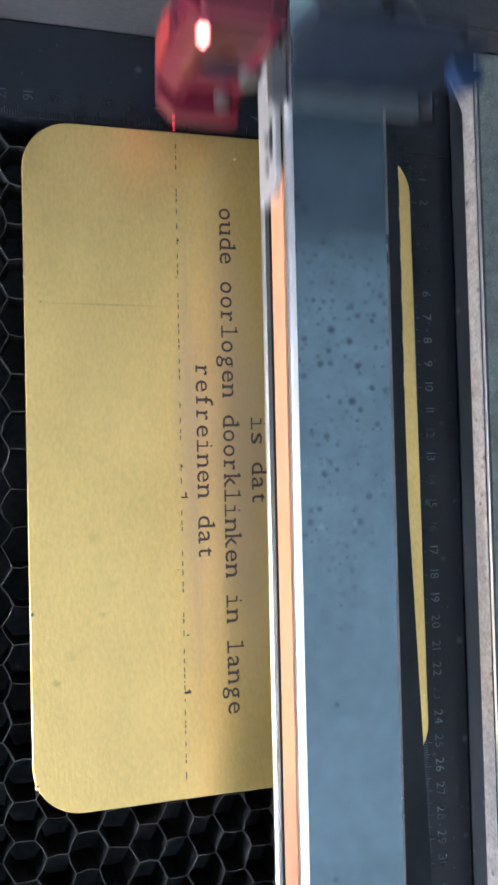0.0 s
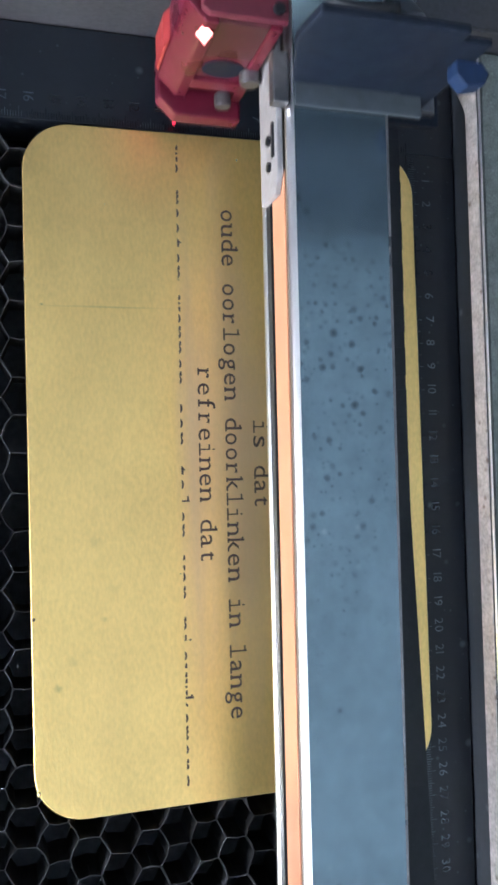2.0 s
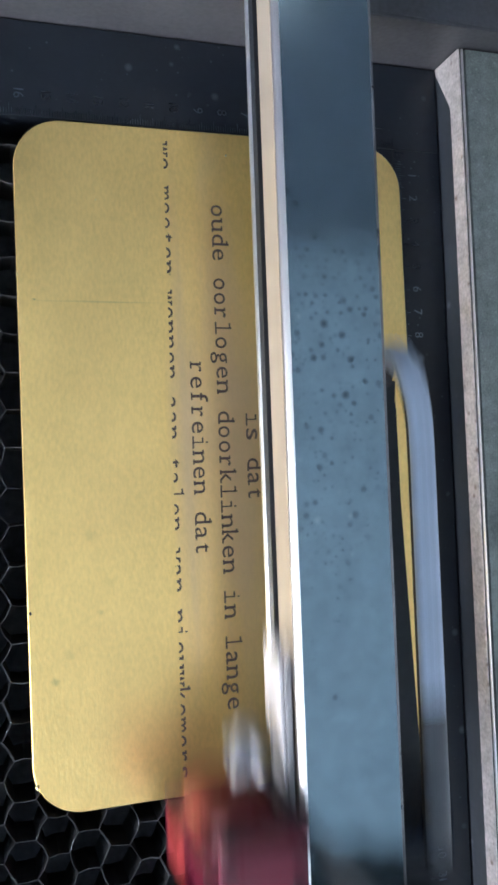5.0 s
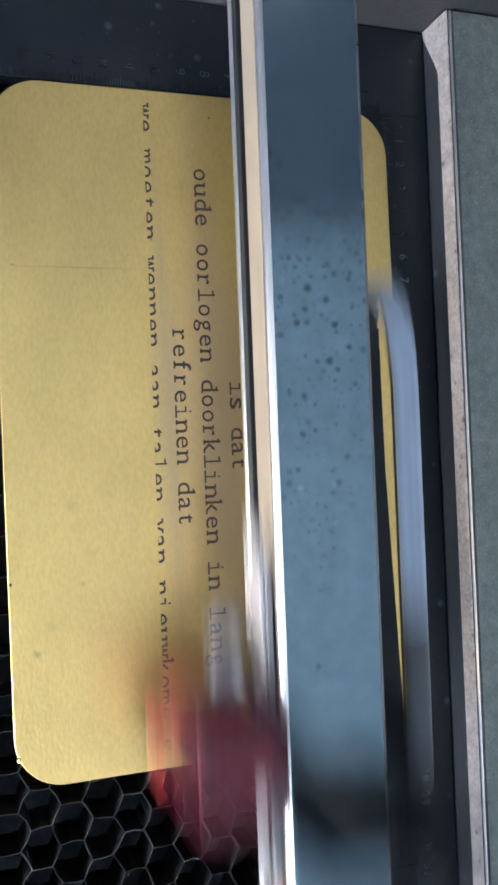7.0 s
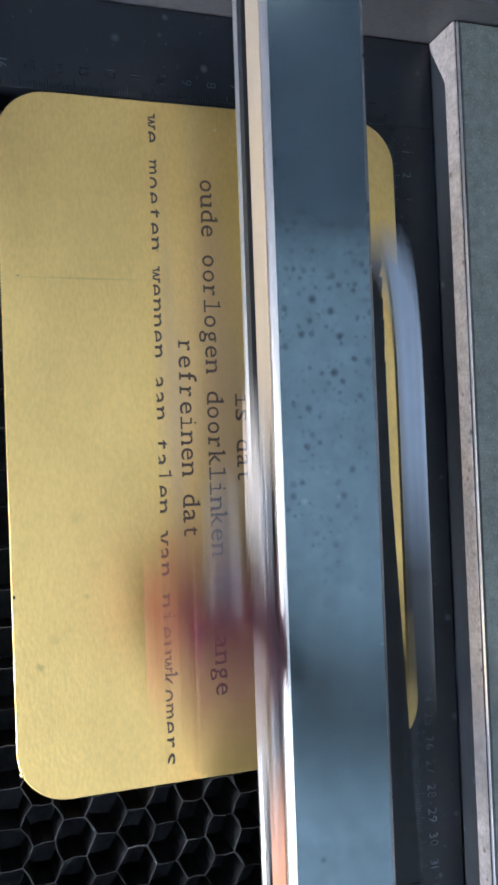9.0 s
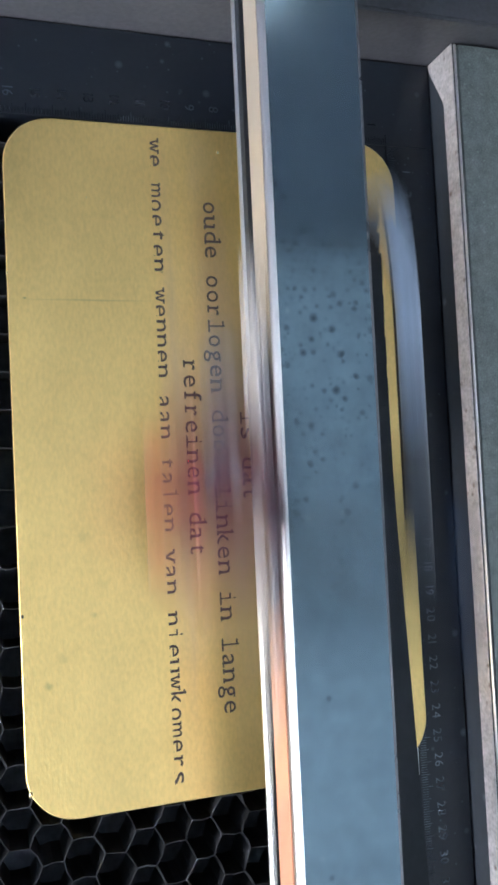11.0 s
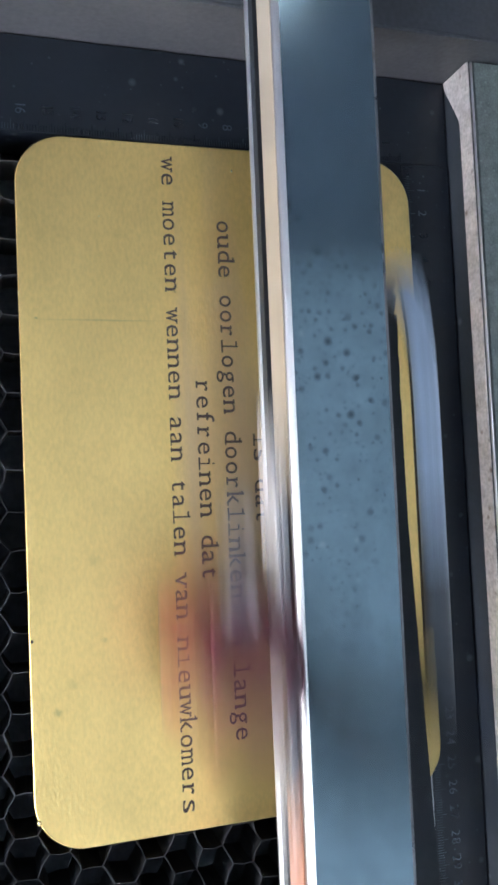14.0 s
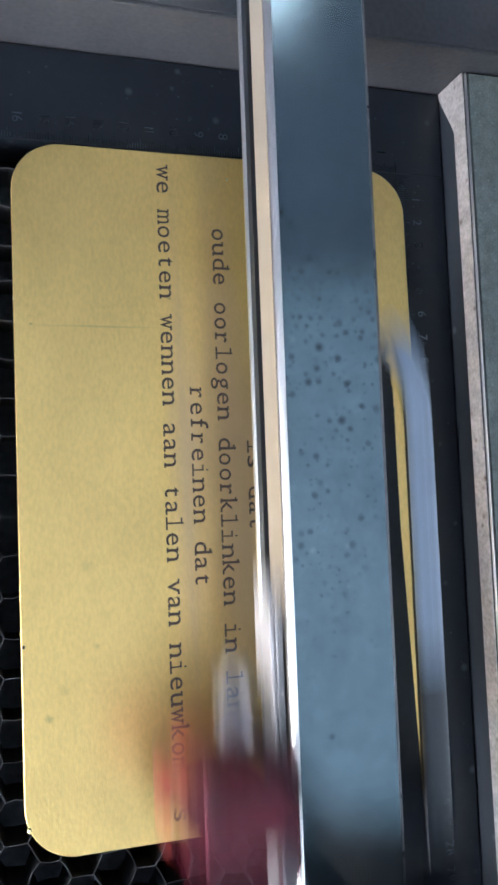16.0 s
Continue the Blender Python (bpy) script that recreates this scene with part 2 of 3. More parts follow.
GLASS = bpy.data.materials.new("window_glass")
GLASS.use_nodes = True
gb = GLASS.node_tree.nodes["Principled BSDF"]
gb.inputs["Transmission Weight"].default_value, gb.inputs["Roughness"].default_value = 1.0, 0.0


# ======== building helpers ========
def part(name, bm, material, parent=None, label="", smooth=False):
    """One mesh object out of a bmesh, under a thing or a part."""
    bmesh.ops.recalc_face_normals(bm, faces=bm.faces)
    me = bpy.data.meshes.new(name)
    bm.to_mesh(me)
    bm.free()
    me.materials.append(material)
    if smooth:
        for p in me.polygons:
            p.use_smooth = True
    ob = new(name, me)
    ob.parent = parent
    if label:
        ob["label"] = label
    return ob


def raw(name, verts, faces, material, parent=None, label=""):
    me = bpy.data.meshes.new(name)
    me.from_pydata(verts, [], faces)
    me.materials.append(material)
    ob = new(name, me)
    ob.parent = parent
    if label:
        ob["label"] = label
    return ob


def box(x0, x1, y0, y1, z0, z1, bevel=0.0, bm=None, seg=2):
    own = bm is None
    bm = bm or bmesh.new()
    r = bmesh.ops.create_cube(bm, size=1.0, matrix=Matrix.Translation(((x0 + x1) / 2, (y0 + y1) / 2, (z0 + z1) / 2)) @ Matrix.Diagonal((x1 - x0, y1 - y0, z1 - z0, 1)))
    if bevel:
        es = {e for v in r["verts"] for e in v.link_edges}
        bmesh.ops.bevel(bm, geom=list(es), offset=bevel, segments=seg, affect="EDGES", profile=0.6)
    return bm


def prism(poly, axis, a, b, bevel=0.0):
    """A polygon of two coordinates, drawn out along the third axis."""
    bm = bmesh.new()
    def at(p, s):
        return {"x": (s, p[0], p[1]), "y": (p[0], s, p[1]), "z": (p[0], p[1], s)}[axis]
    lo = [bm.verts.new(at(p, a)) for p in poly]
    hi = [bm.verts.new(at(p, b)) for p in poly]
    n = len(poly)
    bm.faces.new(lo), bm.faces.new(hi)
    for i in range(n):
        bm.faces.new((lo[i], lo[(i + 1) % n], hi[(i + 1) % n], hi[i]))
    if bevel:
        bmesh.ops.bevel(bm, geom=list(bm.edges), offset=bevel, segments=2, affect="EDGES", profile=0.6)
    return bm


def cyl(r, p, q, r2=None, seg=20, bm=None, bevel=0.0):
    bm = bm or bmesh.new()
    p, q = Vector(p), Vector(q)
    m = Matrix.Translation((p + q) / 2) @ (q - p).to_track_quat("Z", "Y").to_matrix().to_4x4()
    g = bmesh.ops.create_cone(bm, cap_ends=True, segments=seg, radius1=r, radius2=r if r2 is None else r2, depth=(q - p).length, matrix=m)
    if bevel:
        es = [e for e in bm.edges if len(e.link_faces) == 2 and any(len(f.verts) > 4 for f in e.link_faces)]
        bmesh.ops.bevel(bm, geom=es, offset=bevel, segments=2, affect="EDGES")
    return bm


def pipe(points, r, seg=12, steps=8):
    """A round tube along a smooth line through points."""
    pts = [Vector(p) for p in points]
    line = []
    for i in range(len(pts) - 1):
        p0, p1, p2, p3 = pts[max(i - 1, 0)], pts[i], pts[i + 1], pts[min(i + 2, len(pts) - 1)]
        for k in range(steps):
            t = k / steps
            line.append(0.5 * ((2 * p1) + (p2 - p0) * t + (2 * p0 - 5 * p1 + 4 * p2 - p3) * t * t + (3 * p1 - p0 - 3 * p2 + p3) * t ** 3))
    line.append(pts[-1])
    bm = bmesh.new()
    rings = []
    for i, c in enumerate(line):
        d = (line[min(i + 1, len(line) - 1)] - line[max(i - 1, 0)]).normalized()
        q = d.to_track_quat("Z", "Y")
        rings.append([bm.verts.new(c + q @ Vector((r * math.cos(2 * math.pi * k / seg), r * math.sin(2 * math.pi * k / seg), 0))) for k in range(seg)])
    for a, b in zip(rings, rings[1:]):
        for k in range(seg):
            bm.faces.new((a[k], a[(k + 1) % seg], b[(k + 1) % seg], b[k]))
    bm.faces.new(rings[0]), bm.faces.new(rings[-1])
    return bm


def thing(name, label, category, group="", kind="", at=(0, 0, 0)):
    ob = new(name)
    ob.empty_display_size = 0.02
    ob.location = at
    return tagged(ob, label, category, group, kind)


# ======== the room round the machine ========
RX0, RX1, RY0, RY1, RZ0, RZ1 = -0.50, 3.2, -2.4, 2.4, -0.9, 2.0
tagged(part("floor", box(RX0, RX1, RY0, RY1, RZ0 - 0.1, RZ0), FLOORM), "plain grey workshop floor", "floor", kind="structure")
tagged(part("ceiling", box(RX0, RX1, RY0, RY1, RZ1, RZ1 + 0.1), CEILM), "painted workshop ceiling", "ceiling", kind="structure")


def wall_with_window(name, wname, axis, at, thick, lo, hi, u0, u1, w0, w1, panes):
    """A wall across x or y at a place, with one window through it. lo, hi: its ends; u0, u1, w0, w1: the opening."""
    def b(a0, a1, z0, z1, d0=0.0, d1=thick, bevel=0.0):
        s0, s1 = sorted((at + d0, at + d1))
        return box(s0, s1, a0, a1, z0, z1, bevel) if axis == "x" else box(a0, a1, s0, s1, z0, z1, bevel)
    wall = thing(name, "plain painted workshop wall with a window", "wall", kind="structure")
    for a0, a1, z0, z1 in ((lo, u0, RZ0, RZ1), (u1, hi, RZ0, RZ1), (u0, u1, RZ0, w0), (u0, u1, w1, RZ1)):
        part("wall_panel", b(a0, a1, z0, z1), ROOMM, wall)
    win = thing(wname, "white framed workshop window with daylight behind it", "window", kind="structure")
    fr = 0.05
    f0, f1 = thick * 0.3, thick * 0.7
    for a0, a1, z0, z1 in ((u0, u1, w0, w0 + fr), (u0, u1, w1 - fr, w1), (u0, u0 + fr, w0 + fr, w1 - fr), (u1 - fr, u1, w0 + fr, w1 - fr)):
        part("window_frame", b(a0, a1, z0, z1, f0, f1), WFRAME, win)
    for i in range(1, panes):
        c = u0 + (u1 - u0) * i / panes
        part("mullion", b(c - 0.035, c + 0.035, w0 + fr, w1 - fr, f0, f1), WFRAME, win)
    for i in range(panes):
        a, c = u0 + (u1 - u0) * i / panes, u0 + (u1 - u0) * (i + 1) / panes
        g = part("pane", b(a + 0.04, c - 0.04, w0 + fr, w1 - fr, thick * 0.48, thick * 0.52), GLASS, win)
        g.visible_shadow = False


WINDOW_FRONT = (0.5, 3.0, -0.05, 1.65)
wall_with_window("wall_south", "window_1", "y", RY0, -0.15, RX0, RX1, *WINDOW_FRONT, 3)
# unseen wall, added close by so that mirrored surfaces darken on this side
tagged(part("wall_west", box(RX0 - 0.15, RX0, RY0, RY1, RZ0, RZ1), DARKWALL), "unseen dark wall added to darken what the beam and plate mirror", "wall", kind="structure")
tagged(part("wall_east", box(RX1, RX1 + 0.15, RY0, RY1, RZ0, RZ1), ROOMM), "plain painted workshop wall", "wall", kind="structure")
tagged(part("wall_north", box(RX0, RX1, RY1, RY1 + 0.15, RZ0, RZ1), ROOMM), "plain painted workshop wall", "wall", kind="structure")
u0, u1, w0, w1 = WINDOW_FRONT
window_light("daylight_south", look(((u0 + u1) / 2, RY0 - 0.16, (w0 + w1) / 2), ((u0 + u1) / 2, 0, (w0 + w1) / 2)), u1 - u0, w1 - w0, 238, (0.945, 0.972, 1.02))

# unseen twin lights on the added wall: the bright bars the beam mirrors
lamp = thing("wall_light", "unseen twin light placed for the bright bars mirrored in the beam", "wall light")
part("housing", box(RX0 + 0.001, RX0 + 0.010, 0.260, 0.366, 0.59, 0.812, 0.003), DARKWALL, lamp, "dark housing")
for y, hw in ((0.283, 0.0145), (0.334, 0.022)):
    part("diffuser", box(RX0 + 0.0105, RX0 + 0.022, y - hw, y + hw, 0.60, 0.80, 0.003), LAMPM, lamp, "lit white diffuser")

# ======== the machine's case ========
BX0, BX1, BY0, BY1 = -0.0395, 0.64, -0.16, 0.1824
SKEW = -0.0074          # the plate was laid a little askew: the machine's own axes turn by this against it
case = thing("engraver_case", "grey sheet metal case of a laser engraver with worn edges", "machine case")
case.rotation_euler.z = SKEW * 0.8
part("tray", box(BX0 - 0.002, BX1, BY0, BY1 + 0.002, -0.06, -0.055), TRAY, case)
part("side_wall", box(BX0 - 0.0015, BX0, BY0, BY1 + 0.06, -0.06, 0.034, 0.0004), WALLM, case)
part("side_ledge", box(BX0 - 0.06, BX0 - 0.0016, BY0, BY1 + 0.06, 0.0325, 0.034, 0.0004), WALLM, case)
part("outer_side_wall", box(BX0 - 0.064, BX0 - 0.0605, BY0, BY1 + 0.06, -0.9, 0.05, 0.0004), WALLM, case)
part("back_wall", box(BX0 + 0.0005, BX1, BY1 + 0.0002, BY1 + 0.0012, -0.06, 0.0185), GUARD, case, "dull black back wall")
part("lip", prism([(BX0 + 0.0006, 0.0002), (-0.0355, 0.0008), (-0.0185, 0.0107), (-0.0160, 0.0116), (BX1, 0.0119), (BX1, 0.0195), (BX0 + 0.0006, 0.0195)], "y", BY1 - 0.0006, BY1 + 0.0001, 0.0002), LIPM, case, "chipped rusty sheet metal lip")
part("back_ledge", box(BX0 + 0.001, BX1, BY1 + 0.0022, BY1 + 0.16, 0.018, 0.0205, 0.0004), LEDGEM, case, "speckled grey-green sheet metal")
# separate bright strip: the highlight of the lip's top edge
part("lip_edge", box(BX0 + 0.001, BX1, BY1 + 0.0004, BY1 + 0.0012, 0.0196, 0.0206, 0.0003), BRIGHT, case, "bright strip for the highlight on the lip's top edge")
part("right_wall", box(BX1, BX1 + 0.0015, BY0, BY1 + 0.16, -0.06, 0.034), WALLM, case)
part("front_wall", box(BX0, BX1, BY0 - 0.0015, BY0, -0.06, 0.02), WALLM, case)
part("stand", box(BX0 - 0.06, BX1, BY0, BY1 + 0.15, -0.9, -0.062), WALLM, case)

# ======== honeycomb bed with its ruled frame ========
bed = thing("honeycomb_bed", "black honeycomb cutting bed in a ruled black frame", "cutting bed")
bed.rotation_euler.z = SKEW
FY, FX = 0.1592, -0.0018
part("frame_bar", box(BX0 + 0.0006, FX, BY0 + 0.001, BY1 - 0.0006, -0.022, 0.0, 0.0002), FRAME, bed)
part("frame_bar", box(FX + 0.0001, BX1 - 0.001, FY, BY1 - 0.0006, -0.022, 0.0, 0.0002), FRAME, bed)
part("corner_gusset", prism([(FX + 0.0002, FY - 0.0002), (FX + 0.0120, FY - 0.0002), (FX + 0.0002, FY - 0.0120)], "z", -0.003, -0.0001), FRAME, bed)
part("inner_edge", box(FX + 0.0125, BX1 - 0.001, FY - 0.0006, FY - 0.0001, -0.006, 0.0001, 0.0001), SILVER, bed, "thin silver inner edge")


def honeycomb():
    rnd = random.Random(3)
    f2f, pitch = 0.01435, 0.0113          # cells a little squashed across their rows
    left, base = -0.01185, -0.0010
    nodes, edges = {}, set()
    def node(x, y):
        k = (round((x - left) / f2f * 2), round((y - base) / pitch * 3))
        if k not in nodes:
            nodes[k] = (x + rnd.uniform(-0.0006, 0.0006), y + rnd.uniform(-0.0006, 0.0006))
        return k
    for j in range(-14, 15):
        for i in range(0, 43):
            cx, cy = left + f2f * (i + 0.5 * (j % 2)), base + j * pitch
            ring = [node(cx + f2f * u / 2, cy + pitch * v / 3) for u, v in ((0, 2), (1, 1), (1, -1), (0, -2), (-1, -1), (-1, 1))]
            for a, b in zip(ring, ring[1:] + ring[:1]):
                edges.add((min(a, b), max(a, b)))
    verts, faces = [], []
    for a, b in sorted(edges):
        (x0, y0), (x1, y1) = nodes[a], nodes[b]
        if min(x0, x1) < FX or max(y0, y1) > FY or min(y0, y1) < BY0 or max(x0, x1) > 0.60:
            continue
        d = Vector((x1 - x0, y1 - y0, 0)).normalized()
        wall = rnd.uniform(0.00007, 0.00017) * (1 if rnd.random() < 0.8 else 1.9)
        n = Vector((-d.y, d.x, 0)) * wall
        mid = Vector(((x0 + x1) / 2, (y0 + y1) / 2, 0)) + Vector((-d.y, d.x, 0)) * rnd.uniform(-0.0007, 0.0007)
        z = [rnd.uniform(-0.0006, -0.0002) for _ in range(3)]
        line = [Vector((x0, y0, 0)), mid, Vector((x1, y1, 0))]
        s = len(verts)
        for p, h in zip(line, z):
            for side_, hh in ((-1, -0.02), (-1, h), (1, h), (1, -0.02)):
                verts.append((p.x + side_ * n.x, p.y + side_ * n.y, hh))
        for k in (0, 4):
            for q in range(3):
                faces.append((s + k + q, s + k + q + 1, s + k + q + 5, s + k + q + 4))
    ob = raw("honeycomb", verts, faces, CELL, bed, "metal foil cells, shade in the dark sides, glint in the top edges")
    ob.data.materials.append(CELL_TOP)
    # top edges take the lighter tone, sides keep the shaded one
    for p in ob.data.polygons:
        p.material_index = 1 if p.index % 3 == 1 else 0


honeycomb()


# ======== lettering ========
GLYPHS = {}


def glyph(ch):
    """The outline faces of one letter of the built-in font, at size 1."""
    if ch not in GLYPHS:
        c = bpy.data.curves.new("letter", "FONT")
        c.body, c.size, c.resolution_u = ch, 1.0, 3
        ob = bpy.data.objects.new("letter", c)
        scene.collection.objects.link(ob)
        bpy.context.view_layer.update()
        me = bpy.data.meshes.new_from_object(ob.evaluated_get(bpy.context.evaluated_depsgraph_get()))
        GLYPHS[ch] = ([tuple(v.co[:2]) for v in me.vertices], [tuple(p.vertices) for p in me.polygons])
        bpy.data.objects.remove(ob)
        bpy.data.curves.remove(c)
        bpy.data.meshes.remove(me)
    return GLYPHS[ch]


XH = max(v[1] for v in glyph("x")[0])
# typewriter serifs: middle and width across the letter, height in x-heights
SERIFS = {"n": ((0.10, 0.42, 0), (0.90, 0.42, 0), (0.0, 0.3, 1)), "m": ((0.06, 0.3, 0), (0.5, 0.26, 0), (0.94, 0.3, 0), (0.0, 0.2, 1)),
          "r": ((0.25, 0.8, 0), (0.05, 0.4, 1)), "u": ((0.0, 0.34, 1), (0.74, 0.3, 1), (0.97, 0.3, 0)), "d": ((0.76, 0.36, 1.42), (1.0, 0.3, 0)),
          "k": ((0.12, 0.4, 0), (0.9, 0.4, 0), (0.0, 0.3, 1.42)), "l": ((0.5, 1.0, 0), (0.3, 0.42, 1.42)), "i": ((0.5, 1.0, 0), (0.3, 0.42, 1)),
          "w": ((0.06, 0.36, 1), (0.94, 0.36, 1)), "v": ((0.06, 0.42, 1), (0.94, 0.42, 1)), "f": ((0.4, 0.8, 0),), "a": ((0.98, 0.22, 0),), "t": ()}
WIDTHS = {"i": 0.13, "l": 0.13, "m": 1.06, "w": 1.06, "r": 0.72, "t": 0.74, "f": 0.74}


def line_of(text, pitch, xh, bm=None):
    """A typed line with every letter in a cell of the same width, from the origin along +x, in a bmesh."""
    bm = bm or bmesh.new()
    full = pitch * 0.82
    bar = xh * 0.15
    for i, ch in enumerate(text):
        if ch == " ":
            continue
        vs, fs = glyph(ch)
        x0, x1 = min(v[0] for v in vs), max(v[0] for v in vs)
        w = full * WIDTHS.get(ch, 0.92)
        sx, sy = w / (x1 - x0), xh / XH
        left = i * pitch + (pitch - w) / 2
        made = [bm.verts.new((left + (v[0] - x0) * sx, v[1] * sy, 0)) for v in vs]
        for f in fs:
            bm.faces.new([made[k] for k in f])
        wide = w if ch not in "il" else full
        base = left if ch not in "il" else i * pitch + (pitch - full) / 2
        for c, sw, h in SERIFS.get(ch, ()):
            cx, hw = base + c * wide, sw * wide / 2
            y0 = 0 if h == 0 else h * xh - bar
            bm.faces.new([bm.verts.new(p) for p in ((cx - hw, y0, 0.00001), (cx + hw, y0, 0.00001), (cx + hw, y0 + bar, 0.00001), (cx - hw, y0 + bar, 0.00001))])
    return bm


def number(text, size, cx, cy, z, verts, faces):
    """Adds a printed number, centred, to lists of vertices and faces."""
    glyphs, x = [], 0.0
    for ch in text:
        vs, fs = glyph(ch)
        lo, hi = min(v[0] for v in vs), max(v[0] for v in vs)
        glyphs.append((vs, fs, x - lo))
        x += hi - lo + 0.14
    for vs, fs, dx in glyphs:
        s = len(verts)
        verts += [(cx + (v[0] + dx - x / 2) * size, cy + (v[1] - 0.33) * size, z) for v in vs]
        faces += [tuple(k + s for k in f) for f in fs]


def rulers():
    verts, faces = [], []
    def tick(x0, x1, y0, y1):
        s = len(verts)
        verts.extend(((x0, y0, 0.00015), (x1, y0, 0.00015), (x1, y1, 0.00015), (x0, y1, 0.00015)))
        faces.append((s, s + 1, s + 2, s + 3))
    def figure(n, x, y):
        v, f = [], []
        number(str(n), 0.0056, x, y, 0.00015, v, f)
        raw("ruler_number", v, f, MARK, bed)
    for n in range(1, 28):
        figure(n, -0.0100, 0.1628 - 0.01 * n)
    for k in range(0, 290):
        y, ln = 0.1592 - 0.001 * k, 0.0040 if k % 10 == 0 else 0.0032 if k % 5 == 0 else 0.0022
        tick(FX - 0.0006 - ln, FX - 0.0006, y - 0.00012, y + 0.00012)
    for n in range(1, 60):
        figure(n, -0.0003 + 0.01 * n, 0.1683)
    for k in range(0, 600):
        x, ln = -0.0003 + 0.001 * k, 0.0048 if k % 10 == 0 else 0.0038 if k % 5 == 0 else 0.0028
        tick(x - 0.00012, x + 0.00012, FY + 0.0008, FY + 0.0008 + ln)
    tagged(raw("ruler_scale", verts, faces, MARK, bed, "pale millimetre scale"), kind="stuff")


rulers()

# ======== the engraved plate ========
plate = thing("brass_plate", "brass coloured metal plate with rounded corners, being engraved", "plate")


def plate_outline(inset=0.0, r=0.0185, n=12):
    pts = []
    for cx, cy, a0 in ((PW - r, PH - r, 0), (r, PH - r, 90), (r, r, 180), (PW - r, r, 270)):
        for k in range(n + 1):
            a = math.radians(a0 + 90 * k / n)
            pts.append((cx + (r - inset) * math.cos(a), cy + (r - inset) * math.sin(a)))
    return pts


def plate_body():
    bm = bmesh.new()
    rings = [[bm.verts.new((x, y, z)) for x, y in plate_outline(i)] for i, z in ((0.0004, 0.0001), (0, 0.0005), (0, PT - 0.0004), (0.0004, PT))]
    n = len(rings[0])
    for a, b in zip(rings, rings[1:]):
        for k in range(n):
            bm.faces.new((a[k], a[(k + 1) % n], b[(k + 1) % n], b[k]))
    bm.faces.new(rings[0]), bm.faces.new(rings[-1])
    return part("sheet", bm, BRASS, plate)


plate_body()
for bx, by, br, bm_ in ((0.0597, 0.0001, 0.0005, PLATE_EDGE), (0.1853, 0.0009, 0.0006, CHAR), (0.2483, 0.0016, 0.0009, PLATE_EDGE), (0.0300, 0.0302, 0.0004, PLATE_EDGE), (0.1720, 0.0560, 0.0004, PLATE_EDGE), (0.0090, 0.0830, 0.0005, PLATE_EDGE)):
    nick = bmesh.new()
    bmesh.ops.create_icosphere(nick, subdivisions=1, radius=br, matrix=Matrix.Translation((bx, by, PT - 0.0002)) @ Matrix.Diagonal((1.4, 1, 0.8, 1)))
    part("nick", nick, bm_, plate, "tiny burr" if bm_ is PLATE_EDGE else "tiny dark nick")
TILT = -0.0074          # the typed lines lie slightly askew on the plate
PITCH, XHEIGHT = 0.00591, 0.0045
MARK_Z = PT + 0.00012


def set_line(ob, x, y):
    ob.matrix_basis = Matrix.Translation((x, y, MARK_Z)) @ Matrix.Rotation(TILT, 4, "Z")
    return ob


text = thing("engraved_text", "dark burnt typewriter lettering on the brass plate", "lettering")
set_line(part("text_line", line_of("oude oorlogen doorklinken in lange", PITCH, XHEIGHT), CHAR, text), 0.0288, 0.0758)
set_line(part("text_line", line_of("refreinen dat", PITCH, XHEIGHT), CHAR, text), 0.0918, 0.0646)
set_line(part("text_line", line_of("is dat", PITCH, XHEIGHT), CHAR, text), 0.1128, 0.0866)

NEWLINE = (0.0052, 0.0545)
STRIPS = 26
STRIP_H = XHEIGHT / STRIPS
strips = []


def growing_line():
    """The line that is being burnt: its tall strokes are there, the rest comes strip by strip."""
    for i in range(-1, STRIPS + 3):
        top = 0.02 if i < 0 else XHEIGHT - i * STRIP_H
        low = XHEIGHT if i < 0 else XHEIGHT - (i + 1) * STRIP_H
        bm = line_of("we moeten wennen aan talen van nieuwkomers", PITCH, XHEIGHT)
        for z, up in ((low, False), (top, True)):
            bmesh.ops.bisect_plane(bm, geom=list(bm.verts) + list(bm.edges) + list(bm.faces), plane_co=(0, z, 0), plane_no=(0, 1 if up else -1, 0), clear_outer=True)
        if not bm.faces:
            bm.free()
            continue
        ob = set_line(part("text_strip" if i >= 0 else "text_strokes", bm, CHAR, text), *NEWLINE)
        if i >= 0:
            strips.append((i, ob))


growing_line()

# ======== the gantry: a beam across the bed ========
GX0, GX1 = -0.16, 0.61
gantry = thing("gantry_beam", "blue-grey anodised gantry beam with a polished rail", "gantry")
part("beam", prism([(0.0856, 0.066), (0.0856, 0.0364), (0.1188, 0.0364), (0.1194, 0.0372), (0.1193, 0.0652), (0.1186, 0.066)], "x", GX0, GX1), BEAM, gantry)
part("front_edge", prism([(0.0857, 0.0663), (0.0850, 0.0660), (0.0843, 0.0655), (0.0837, 0.0649), (0.0834, 0.0642), (0.0857, 0.0642)], "x", GX0, GX1), BRIGHT, gantry, "bright rounded front edge")
part("rear_edge", box(GX0, GX1, 0.1187, 0.1195, 0.0654, 0.0662, 0.0002), DARKSTEEL, gantry, "thin grey rear edge")
part("guide_rail", box(GX0, GX1, 0.0833, 0.0855, 0.0505, 0.0641, 0.0003), STEEL, gantry, "steel guide rail with a mirrored cream tone in its colour")
part("lower_flange", prism([(0.0856, 0.0450), (0.0820, 0.0450), (0.0814, 0.0446), (0.0811, 0.0439), (0.0812, 0.0432), (0.0856, 0.0432)], "x", GX0, GX1), BRIGHT, gantry, "bright metal flange")
